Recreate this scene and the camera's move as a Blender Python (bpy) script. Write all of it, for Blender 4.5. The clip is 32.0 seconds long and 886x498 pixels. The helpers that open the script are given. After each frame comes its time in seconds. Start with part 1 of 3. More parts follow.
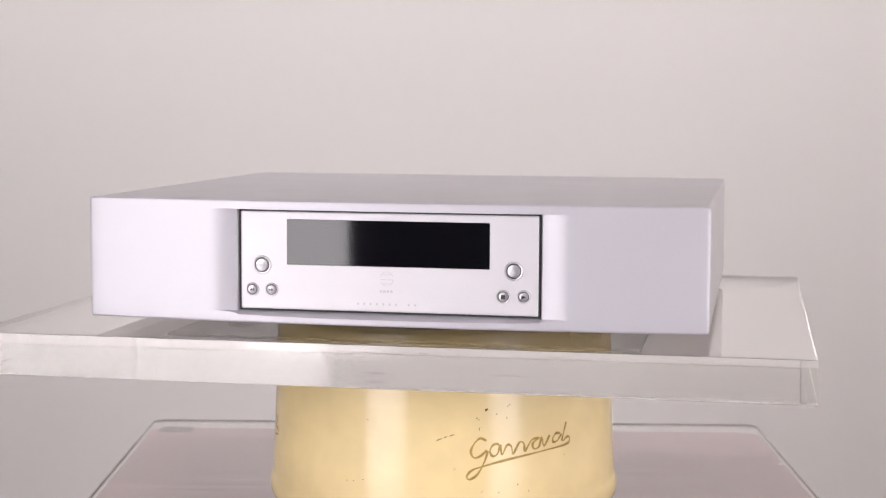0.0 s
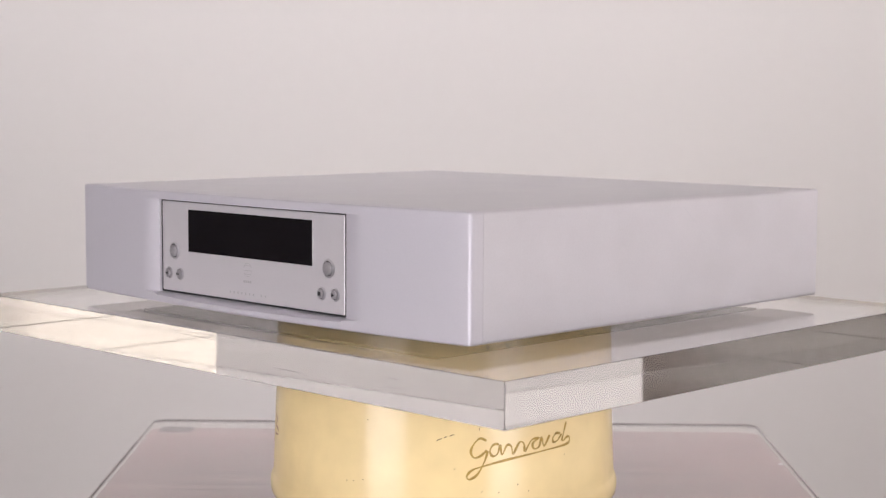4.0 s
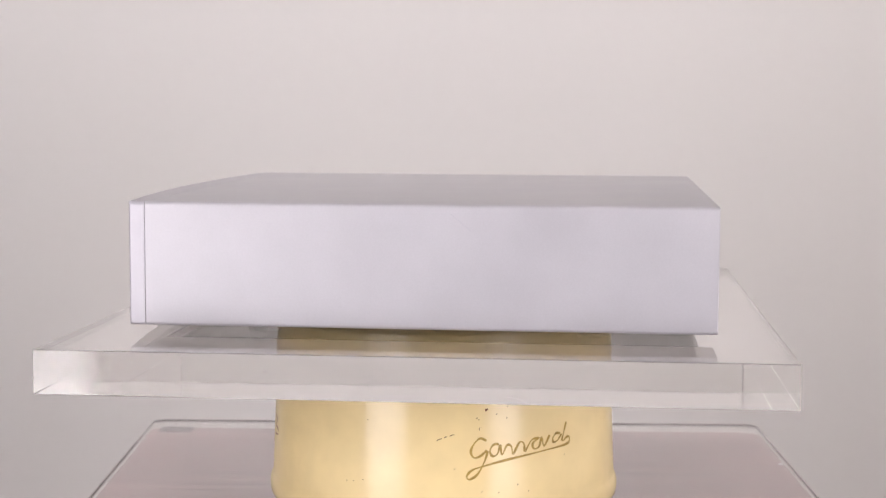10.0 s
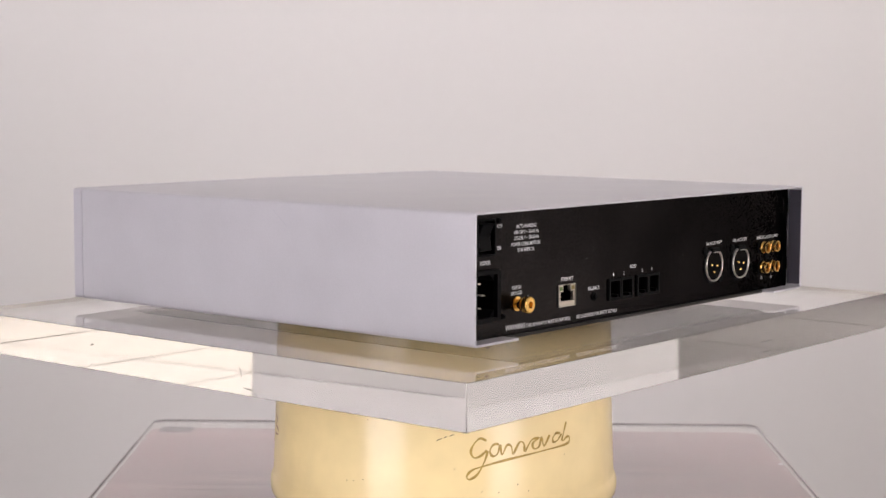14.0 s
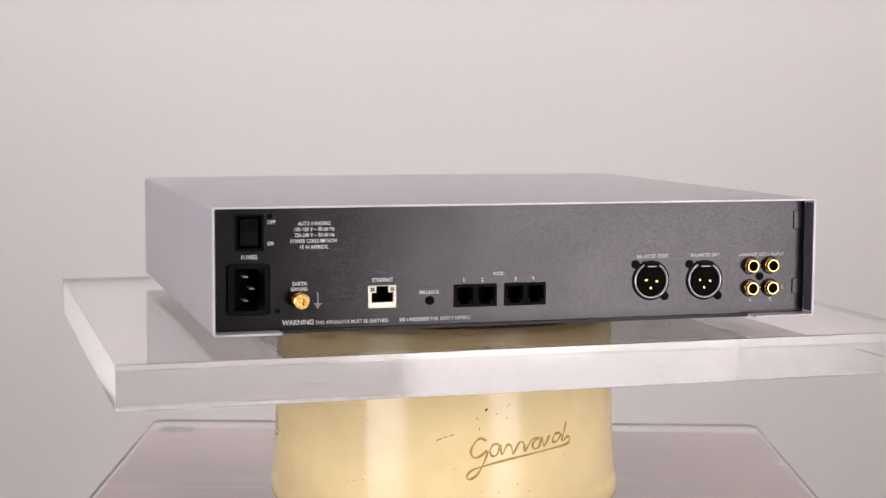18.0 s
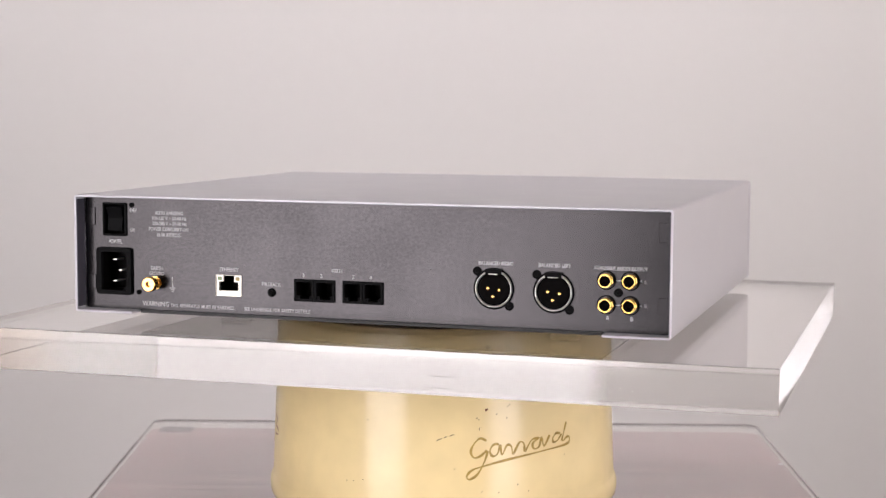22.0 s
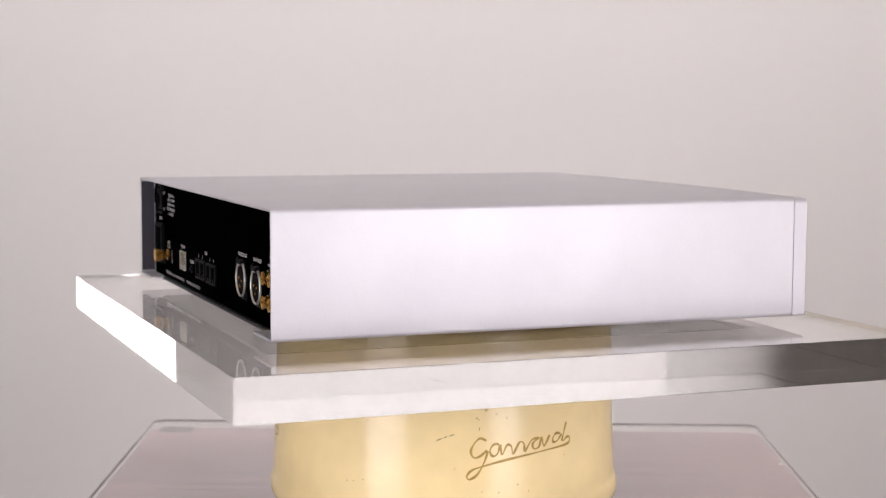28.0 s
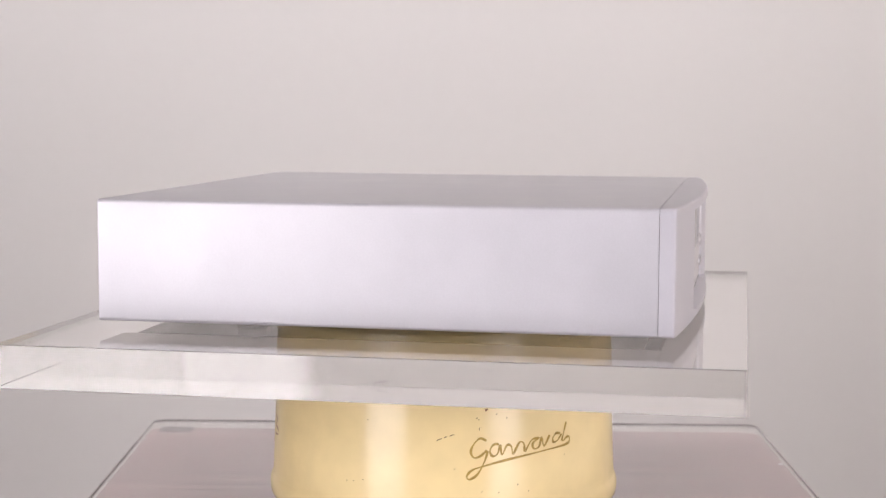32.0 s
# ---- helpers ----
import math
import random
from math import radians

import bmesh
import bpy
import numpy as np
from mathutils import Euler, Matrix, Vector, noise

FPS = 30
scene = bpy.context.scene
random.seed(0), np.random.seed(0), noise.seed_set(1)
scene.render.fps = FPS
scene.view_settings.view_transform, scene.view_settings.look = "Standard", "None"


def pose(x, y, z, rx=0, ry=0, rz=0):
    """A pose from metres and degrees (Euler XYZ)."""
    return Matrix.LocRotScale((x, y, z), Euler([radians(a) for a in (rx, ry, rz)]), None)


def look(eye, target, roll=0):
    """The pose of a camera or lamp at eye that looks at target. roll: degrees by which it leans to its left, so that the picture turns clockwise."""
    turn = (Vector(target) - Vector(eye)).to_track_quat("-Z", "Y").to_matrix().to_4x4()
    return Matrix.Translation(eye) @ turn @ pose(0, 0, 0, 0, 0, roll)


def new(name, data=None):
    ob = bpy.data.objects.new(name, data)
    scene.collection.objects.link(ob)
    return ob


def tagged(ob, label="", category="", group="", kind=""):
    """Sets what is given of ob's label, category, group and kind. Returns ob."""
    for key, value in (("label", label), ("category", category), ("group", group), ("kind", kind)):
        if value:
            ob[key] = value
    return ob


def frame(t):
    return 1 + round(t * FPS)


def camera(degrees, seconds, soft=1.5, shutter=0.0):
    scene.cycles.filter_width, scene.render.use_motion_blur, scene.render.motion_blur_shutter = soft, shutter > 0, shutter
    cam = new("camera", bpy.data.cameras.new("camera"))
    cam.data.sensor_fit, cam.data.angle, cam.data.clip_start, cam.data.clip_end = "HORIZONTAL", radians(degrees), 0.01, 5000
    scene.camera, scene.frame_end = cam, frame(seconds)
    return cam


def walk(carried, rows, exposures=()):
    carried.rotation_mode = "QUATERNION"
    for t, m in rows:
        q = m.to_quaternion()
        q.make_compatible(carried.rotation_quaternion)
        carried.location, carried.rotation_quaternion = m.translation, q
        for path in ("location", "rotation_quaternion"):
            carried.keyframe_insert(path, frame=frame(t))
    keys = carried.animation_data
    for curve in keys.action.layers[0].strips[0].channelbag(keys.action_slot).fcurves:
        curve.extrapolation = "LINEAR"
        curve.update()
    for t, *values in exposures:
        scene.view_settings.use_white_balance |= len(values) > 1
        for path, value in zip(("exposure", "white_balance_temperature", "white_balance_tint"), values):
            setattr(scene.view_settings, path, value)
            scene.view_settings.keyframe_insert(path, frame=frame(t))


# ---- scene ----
cam = camera(30.65, 32.0, soft=1.35)
EYE = Vector((0.0, -1.1305, 1.1366))
PITCH, YAW, ROLL = radians(-5.318), radians(0.055), 0.275
AIM = EYE + Vector((-math.sin(YAW) * math.cos(PITCH), math.cos(YAW) * math.cos(PITCH), math.sin(PITCH)))
walk(cam, [(0, look(EYE, AIM, ROLL)), (32, look(EYE, AIM, ROLL))], [(0, 0.78), (32, 0.78)])
cam.data.dof.use_dof, cam.data.dof.focus_distance, cam.data.dof.aperture_fstop = True, 1.0, 14.0

# ---- light: two softboxes in front, one added unseen lamp for the wall behind ----
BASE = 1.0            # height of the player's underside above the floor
SOFT_LEFT, SOFT_RIGHT, WALL_FILL_GLOW = 4.1, 4.0, 6.4
world = bpy.data.worlds.new("room_air")
scene.world = world
world.use_nodes = True
world.node_tree.nodes["Background"].inputs[0].default_value = (0.03, 0.03, 0.03, 1)


# ---- materials ----
def mat(name, colour, rough=0.5, metal=0.0, grain=0.0, grain_scale=200.0, blotch=0.0, blotch_scale=6.0, bump=0.0,
        stretch=(1, 1, 1), coat=0.0, glow=0.0, transmission=0.0, ior=1.45, rough_var=0.0, rough_fine=0.0, sheen_var=0.0):
    m = bpy.data.materials.new(name)
    m.use_nodes = True
    nt = m.node_tree
    b = nt.nodes["Principled BSDF"]
    b.inputs["Base Color"].default_value = (*colour, 1)
    b.inputs["Roughness"].default_value = rough
    b.inputs["Metallic"].default_value = metal
    b.inputs["IOR"].default_value = ior
    b.inputs["Coat Weight"].default_value = coat
    b.inputs["Coat Roughness"].default_value = 0.06
    b.inputs["Transmission Weight"].default_value = transmission
    if glow:
        b.inputs["Emission Color"].default_value = (*colour, 1)
        b.inputs["Emission Strength"].default_value = glow
    if grain or blotch or bump or rough_var:
        tc = nt.nodes.new("ShaderNodeTexCoord")
        mp = nt.nodes.new("ShaderNodeMapping")
        mp.inputs["Scale"].default_value = stretch
        nt.links.new(tc.outputs["Object"], mp.inputs["Vector"])
        fine = nt.nodes.new("ShaderNodeTexNoise")
        fine.inputs["Scale"].default_value = grain_scale
        fine.inputs["Detail"].default_value = 4
        nt.links.new(mp.outputs[0], fine.inputs["Vector"])
        wide = nt.nodes.new("ShaderNodeTexNoise")
        wide.inputs["Scale"].default_value = blotch_scale
        wide.inputs["Detail"].default_value = 5
        nt.links.new(tc.outputs["Object"], wide.inputs["Vector"])

        def spread(noise_node, amount):
            r = nt.nodes.new("ShaderNodeMapRange")
            r.inputs["From Min"].default_value, r.inputs["From Max"].default_value = 0.3, 0.7
            r.inputs["To Min"].default_value, r.inputs["To Max"].default_value = 1 - amount, 1 + amount
            nt.links.new(noise_node.outputs["Fac"], r.inputs["Value"])
            return r.outputs[0]

        if grain or blotch:
            f = nt.nodes.new("ShaderNodeMath")
            f.operation = "MULTIPLY"
            nt.links.new(spread(fine, grain), f.inputs[0])
            nt.links.new(spread(wide, blotch), f.inputs[1])
            mul = nt.nodes.new("ShaderNodeVectorMath")
            mul.operation = "SCALE"
            mul.inputs[0].default_value = colour
            nt.links.new(f.outputs[0], mul.inputs["Scale"])
            nt.links.new(mul.outputs[0], b.inputs["Base Color"])
        if rough_var:
            q = nt.nodes.new("ShaderNodeMath")
            q.operation = "MULTIPLY"
            q.inputs[0].default_value = rough
            nt.links.new(spread(wide, rough_var), q.inputs[1])
            out = q
            if rough_fine:
                out = nt.nodes.new("ShaderNodeMath")
                out.operation = "MULTIPLY"
                nt.links.new(q.outputs[0], out.inputs[0])
                nt.links.new(spread(fine, rough_fine), out.inputs[1])
            nt.links.new(out.outputs[0], b.inputs["Roughness"])
        if sheen_var:
            g = nt.nodes.new("ShaderNodeMath")
            g.operation = "MULTIPLY"
            nt.links.new(spread(fine, sheen_var), g.inputs[0])
            nt.links.new(spread(wide, sheen_var * 0.5), g.inputs[1])
            h = nt.nodes.new("ShaderNodeMath")
            h.operation = "MULTIPLY"
            h.inputs[1].default_value = 0.5
            nt.links.new(g.outputs[0], h.inputs[0])
            nt.links.new(h.outputs[0], b.inputs["Specular IOR Level"])
        if bump:
            bp = nt.nodes.new("ShaderNodeBump")
            bp.inputs["Strength"].default_value = bump
            bp.inputs["Distance"].default_value = 0.0004
            nt.links.new(fine.outputs["Fac"], bp.inputs["Height"])
            nt.links.new(bp.outputs[0], b.inputs["Normal"])
    return m


M_WALL = mat("wall_paint", (0.65, 0.63, 0.617), 0.9, grain=0.006, grain_scale=60, blotch=0.015, blotch_scale=1.5)
M_CEIL = mat("ceiling_paint", (0.60, 0.575, 0.56), 0.9, blotch=0.02)
M_CREAM = mat("cream_wall_paint", (0.78, 0.71, 0.64), 0.9, grain=0.02, grain_scale=60, blotch=0.03, blotch_scale=1.5)
M_DARK = mat("dark_wall_paint", (0.07, 0.06, 0.055), 0.85, grain=0.05, grain_scale=60, blotch=0.1, blotch_scale=1.5)
M_FLOOR = mat("dark_floor", (0.12, 0.11, 0.105), 0.6, grain=0.08, blotch=0.08, blotch_scale=2)
M_ALU = mat("satin_aluminium", (0.575, 0.563, 0.604), 0.40, 0.16, grain=0.02, grain_scale=900, blotch=0.04, blotch_scale=22, bump=0.03, rough_var=0.18, ior=1.60)
M_RUB = mat("grey_rub", (0.548, 0.540, 0.586), 0.41, 0.16, ior=1.60)
M_INNER = mat("dark_inner_side", (0.085, 0.08, 0.10), 0.5, 0.4, blotch=0.08, blotch_scale=40)
M_FASCIA = mat("satin_aluminium_fascia", (0.566, 0.552, 0.602), 0.41, 0.155, grain=0.015, grain_scale=1100, bump=0.03, ior=1.60)
M_PANEL = mat("silver_front_plate", (0.63, 0.61, 0.64), 0.46, 0.36, grain=0.015, grain_scale=1400, bump=0.02)
M_BUTTON = mat("satin_button", (0.52, 0.51, 0.54), 0.40, 0.8)
M_RING = mat("button_ring", (0.66, 0.65, 0.68), 0.38, 0.8)
M_SEAM = mat("grey_seam", (0.26, 0.25, 0.27), 0.5, 0.2)
M_GAP = mat("black_gap", (0.012, 0.012, 0.014), 0.6)
M_GLASS = mat("display_glass", (0.004, 0.004, 0.006), 0.04, ior=1.5)
M_PRINT = mat("grey_print", (0.46, 0.45, 0.47), 0.5)
M_ICON = mat("dark_icon", (0.03, 0.03, 0.035), 0.4)
M_BLACK = mat("black_brushed_panel", (0.0365, 0.0346, 0.0358), 0.235, 1.0, grain=0.22, grain_scale=800, blotch=0.16, blotch_scale=18, bump=0.04, stretch=(0.7, 1, 1), rough_var=0.08, rough_fine=0.12)
M_BLACK.node_tree.nodes["Principled BSDF"].inputs["Specular Tint"].default_value = (0.12, 0.12, 0.12, 1)     # dull at a grazing view
M_PLASTIC = mat("black_plastic", (0.004, 0.004, 0.0045), 0.55, grain=0.1, grain_scale=500, ior=1.16)
M_DEEP = mat("socket_dark", (0.003, 0.0025, 0.0025), 0.6, ior=1.1)
M_INK = mat("white_ink", (0.57, 0.57, 0.58), 0.55)
M_GOLD = mat("gold_plate", (0.95, 0.60, 0.18), 0.25, 1.0)
M_STEEL = mat("nickel_steel", (0.82, 0.81, 0.80), 0.30, 1.0)
M_NICKEL = mat("dull_nickel", (0.78, 0.75, 0.71), 0.32, 1.0)
M_TINNED = mat("tinned_shell", (0.60, 0.56, 0.50), 0.38, 1.0)
M_LED_G = mat("green_led_lens", (0.10, 0.16, 0.05), 0.3)
M_LED_Y = mat("amber_led_lens", (0.20, 0.15, 0.04), 0.3)
M_TRAY = mat("base_steel", (0.03, 0.03, 0.03), 0.45, 0.8, blotch=0.1)
M_RUBBER = mat("dark_rubber", (0.06, 0.058, 0.055), 0.7)
M_ACRYL = mat("clear_acrylic", (0.992, 0.982, 0.968), 0.0, transmission=1.0, ior=1.49)
M_EDGE = mat("polished_acrylic_edge", (0.978, 0.966, 0.950), 0.06, transmission=1.0, ior=1.49)
M_SCUFF = mat("edge_scuff", (0.10, 0.09, 0.09), 0.7)
M_SMUDGE = mat("laminate_smudge", (0.33, 0.205, 0.21), 0.55, blotch=0.2, blotch_scale=90)
M_PATCH = mat("dark_patch", (0.05, 0.045, 0.045), 0.7)
M_TIN = mat("cream_enamel", (0.88, 0.705, 0.375), 0.19, 0.0, grain=0.03, grain_scale=45, blotch=0.08, blotch_scale=14, bump=0.02, rough_var=0.25)
M_TINLID = mat("cream_enamel_lid", (0.62, 0.46, 0.22), 0.4, grain=0.06, grain_scale=60, blotch=0.15, blotch_scale=14)
M_BRONZE = mat("bronze_ink", (0.42, 0.27, 0.06), 0.45, 0.1, grain=0.25, grain_scale=250, blotch=0.2, blotch_scale=60)
M_SPECK = mat("dark_speck", (0.19, 0.09, 0.045), 0.7)
M_CHIP = mat("rusty_chip", (0.16, 0.07, 0.035), 0.7, blotch=0.3, blotch_scale=300)
M_REDCHIP = mat("red_paint", (0.55, 0.03, 0.02), 0.4)
M_RED = mat("red_brown_rim", (0.32, 0.06, 0.03), 0.5, blotch=0.3, blotch_scale=40)
M_PLINTH = mat("plinth_laminate", (0.395, 0.246, 0.252), 0.5, grain=0.16, grain_scale=20, blotch=0.10, blotch_scale=6, stretch=(0.25, 3, 1))
M_SOFT = mat("softbox_cloth", (0.03, 0.03, 0.03), 0.8)
M_HOUSING = mat("softbox_housing_cloth", (0.42, 0.40, 0.38), 0.8, grain=0.05, grain_scale=300, blotch=0.05)
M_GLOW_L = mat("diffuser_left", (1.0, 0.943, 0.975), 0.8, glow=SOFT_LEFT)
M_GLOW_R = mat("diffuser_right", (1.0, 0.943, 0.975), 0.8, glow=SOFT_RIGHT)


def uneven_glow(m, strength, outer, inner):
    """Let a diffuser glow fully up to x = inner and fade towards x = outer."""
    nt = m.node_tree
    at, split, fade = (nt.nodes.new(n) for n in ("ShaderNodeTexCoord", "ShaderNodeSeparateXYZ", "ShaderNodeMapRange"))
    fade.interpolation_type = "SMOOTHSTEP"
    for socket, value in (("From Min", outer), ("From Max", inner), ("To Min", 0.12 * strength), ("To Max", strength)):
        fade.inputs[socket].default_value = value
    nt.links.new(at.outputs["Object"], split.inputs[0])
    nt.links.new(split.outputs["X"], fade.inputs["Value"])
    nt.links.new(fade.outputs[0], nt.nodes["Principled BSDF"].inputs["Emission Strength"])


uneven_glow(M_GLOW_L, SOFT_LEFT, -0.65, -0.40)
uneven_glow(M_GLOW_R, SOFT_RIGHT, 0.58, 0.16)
M_GLOW_C = mat("wall_fill_diffuser", (1.0, 0.955, 0.975), 0.8, glow=WALL_FILL_GLOW)
M_SKY = mat("pale_window_glow", (1.0, 0.93, 0.85), 0.9, glow=0.38)
M_GREY = mat("grey_panel", (0.24, 0.225, 0.22), 0.45, grain=0.25, grain_scale=14, blotch=0.25, stretch=(4, 4, 0.5))
M_RAIL = mat("pale_added_rail", (0.62, 0.57, 0.53), 0.6, grain=0.08, grain_scale=40, blotch=0.08, stretch=(1, 0.2, 4))
M_BROWN = mat("dark_brown_panel", (0.13, 0.095, 0.085), 0.5, grain=0.2, grain_scale=30, blotch=0.2, stretch=(4, 4, 0.5))
M_JOINT = mat("pale_joint", (0.75, 0.72, 0.69), 0.7)


# ---- mesh helpers ----
def smooth(bm, angle=35):
    lim = radians(angle)
    for f in bm.faces:
        f.smooth = True
    for e in bm.edges:
        if len(e.link_faces) == 2:
            turn, (a, b) = e.calc_face_angle(0), sorted(f.calc_area() for f in e.link_faces)
            if turn > lim or (turn > 0.2 and b > 12 * a):
                e.smooth = False


def part(name, bm, material, parent=None, label=""):
    me = bpy.data.meshes.new(name)
    bm.normal_update()
    smooth(bm)
    bm.to_mesh(me)
    bm.free()
    me.materials.append(material)
    ob = new(name, me)
    ob.parent = parent
    if label:
        ob["label"] = label
    return ob


def thing(name, label, category, group="", kind="", m=None):
    ob = new(name)
    ob.empty_display_size = 0.05
    if m is not None:
        ob.matrix_basis = m
    return tagged(ob, label, category, group, kind)


def box(x0, x1, y0, y1, z0, z1, bevel=0.0, segments=2, bm=None):
    own = bmesh.new()
    bmesh.ops.create_cube(own, size=1.0)
    for v in own.verts:
        v.co = Vector(((x0 + x1) / 2 + v.co.x * (x1 - x0), (y0 + y1) / 2 + v.co.y * (y1 - y0), (z0 + z1) / 2 + v.co.z * (z1 - z0)))
    if bevel:
        bmesh.ops.bevel(own, geom=own.edges[:], offset=bevel, segments=segments, profile=0.5, affect="EDGES")
    if bm is None:
        return own
    me = bpy.data.meshes.new("tmp")
    own.to_mesh(me)
    own.free()
    bm.from_mesh(me)
    bpy.data.meshes.remove(me)
    return bm


def lathe(profile, sides=48, axis="z", at=(0, 0, 0), cap=True):
    """Turn (radius, height) pairs about an axis through at."""
    bm = bmesh.new()
    rings = []
    for r, h in profile:
        ring = []
        for i in range(sides):
            a = 2 * math.pi * i / sides
            c, s = r * math.cos(a), r * math.sin(a)
            p = {"z": (c, s, h), "y": (c, h, s), "x": (h, c, s)}[axis]
            ring.append(bm.verts.new(Vector(p) + Vector(at)))
        rings.append(ring)
    for a, b in zip(rings, rings[1:]):
        for i in range(sides):
            j = (i + 1) % sides
            bm.faces.new((a[i], a[j], b[j], b[i]))
    if cap:
        bm.faces.new(rings[0])
        bm.faces.new(rings[-1])
    bmesh.ops.recalc_face_normals(bm, faces=bm.faces[:])
    return bm


def plate(outline, z0, z1):
    """A flat plate of an (x, y) outline between two heights."""
    bm = bmesh.new()
    lo = [bm.verts.new((x, y, z0)) for x, y in outline]
    hi = [bm.verts.new((x, y, z1)) for x, y in outline]
    n = len(outline)
    bm.faces.new(lo), bm.faces.new(hi)
    for i in range(n):
        bm.faces.new((lo[i], lo[(i + 1) % n], hi[(i + 1) % n], hi[i]))
    bmesh.ops.recalc_face_normals(bm, faces=bm.faces[:])
    return bm


def round_rect(x0, x1, y0, y1, r, n=6):
    pts = []
    for cx, cy, a0 in ((x1 - r, y1 - r, 0), (x0 + r, y1 - r, 90), (x0 + r, y0 + r, 180), (x1 - r, y0 + r, 270)):
        for i in range(n + 1):
            a = radians(a0 + 90 * i / n)
            pts.append((cx + r * math.cos(a), cy + r * math.sin(a)))
    return pts


def turned(bm, m):
    bmesh.ops.transform(bm, matrix=m, verts=bm.verts[:])
    return bm


FRONT = Matrix(((1, 0, 0, 0), (0, 0, -1, 0), (0, 1, 0, 0), (0, 0, 0, 1)))      # drawn in x, y; read from the front
REAR = Matrix(((-1, 0, 0, 0), (0, 0, 1, 0), (0, 1, 0, 0), (0, 0, 0, 1)))       # read from behind


def lettering(words, x0, x1, z, cap, y, side, material, parent, label=""):
    """Printed words between two x, centred on the height z."""
    cu = bpy.data.curves.new("words", "FONT")
    cu.body, cu.extrude, cu.resolution_u, cu.offset = words, 0.0, 2, 0.014
    tmp = bpy.data.objects.new("words", cu)
    scene.collection.objects.link(tmp)
    bpy.context.view_layer.update()
    me = bpy.data.meshes.new_from_object(tmp)
    bm = bmesh.new()
    bm.from_mesh(me)
    bpy.data.objects.remove(tmp)
    bpy.data.curves.remove(cu)
    bpy.data.meshes.remove(me)
    xs, ys = [v.co.x for v in bm.verts], [v.co.y for v in bm.verts]
    w, h = max(xs) - min(xs), max(ys) - min(ys)
    sx, sy = abs(x1 - x0) / w, cap / h
    for v in bm.verts:
        v.co = Vector(((v.co.x - min(xs) - w / 2) * sx, (v.co.y - min(ys) - h / 2) * sy, 0))
    turned(bm, Matrix.Translation(((x0 + x1) / 2, y, z)) @ side)
    return part("lettering", bm, material, parent, label)


# ---- room ----
WX0, WX1, WY0, WY1, CEIL = -2.3, 2.3, -3.0, 1.35, 2.6


def setting(name, bm, material, label, category):
    return tagged(part(name, bm, material), label, category, kind="structure")


setting("floor", box(WX0 - 0.1, WX1 + 0.1, WY0 - 0.1, WY1 + 0.1, -0.1, 0), M_FLOOR, "dark grey floor of the photo room", "floor")
PALE = 1.15           # east end of the pale part of the back wall
setting("wall_north", box(-1.5, PALE, WY1, WY1 + 0.1, 0, CEIL), M_WALL, "plain off-white wall behind the turning stand", "wall")
setting("wall_south", box(WX0 - 0.1, WX1 + 0.1, WY0 - 0.1, WY0, 0, CEIL), M_DARK, "plain dark wall behind the camera", "wall")
setting("ceiling", box(WX0 - 0.1, WX1 + 0.1, WY0 - 0.1, WY1 + 0.1, CEIL, CEIL + 0.1), M_CEIL, "plain grey ceiling", "ceiling")
east = bmesh.new()
GY0, GY1, GZ0, GZ1 = -2.1, 1.27, 0.30, 2.1      # window opening
for a in ((WY0, GY0, 0, CEIL), (GY1, WY1, 0, CEIL), (GY0, GY1, 0, GZ0), (GY0, GY1, GZ1, CEIL)):
    box(WX1, WX1 + 0.1, a[0], a[1], a[2], a[3], bm=east)
setting("wall_east", east, M_CREAM, "plain cream side wall with a large assumed window", "wall")
# unseen window, assumed: it supplies the bright side mirrored in the slab
window = tagged(new("window_1"), "assumed wide window, out of view, with a white frame and a broad added rail", "window", kind="structure")
fr = bmesh.new()
for a in ((GY0, GY0 + 0.05, GZ0, GZ1), (GY1 - 0.05, GY1, GZ0, GZ1), (GY0 + 0.05, GY1 - 0.05, GZ0, GZ0 + 0.05), (GY0 + 0.05, GY1 - 0.05, GZ1 - 0.05, GZ1)):
    box(WX1 + 0.02, WX1 + 0.08, a[0], a[1], a[2], a[3], 0.004, bm=fr)
part("window_frame", fr, M_JOINT, window)
part("mullion", box(WX1 + 0.025, WX1 + 0.075, (GY0 + GY1) / 2 - 0.025, (GY0 + GY1) / 2 + 0.025, GZ0 + 0.05, GZ1 - 0.05, 0.004), M_JOINT, window)
# unseen rail, added to block a band of glow mirrored in the rear panel
part("added_rail", box(WX1 + 0.004, WX1 + 0.018, GY0 + 0.01, GY1 - 0.01, 0.72, 1.02, 0.004), M_RAIL, window, "broad pale rail, unseen, added to shape the mirrored glow")
# glowing sheet added to light the assumed window
setting("backdrop", box(WX1 + 0.6, WX1 + 0.62, GY0 - 1.2, GY1 + 1.2, -0.3, CEIL + 0.6), M_SKY, "plain pale glowing sheet outside the assumed window", "backdrop")
north_end = setting("wall_northeast", box(PALE, WX1 + 0.1, WY1, WY1 + 0.1, 0, CEIL), M_CREAM, "cream end of the back wall", "wall")
# unseen board, added to carry the same mirrored band round the corner
part("board", box(PALE + 0.01, WX1 - 0.01, WY1 - 0.016, WY1 - 0.002, 0.77, 1.02, 0.004), M_RAIL, north_end, "pale board, unseen, added to shape the mirrored brightness")
PANEL0, PANEL1 = -1.3, 1.06         # the dark panels of the west wall lie between these
setting("wall_southwest", box(WX0 - 0.1, WX0, WY0, PANEL0, 0, CEIL), M_CREAM, "plain cream end of the side wall", "wall")
northwest = box(WX0 - 0.1, -1.5, WY1, WY1 + 0.1, 0, CEIL)
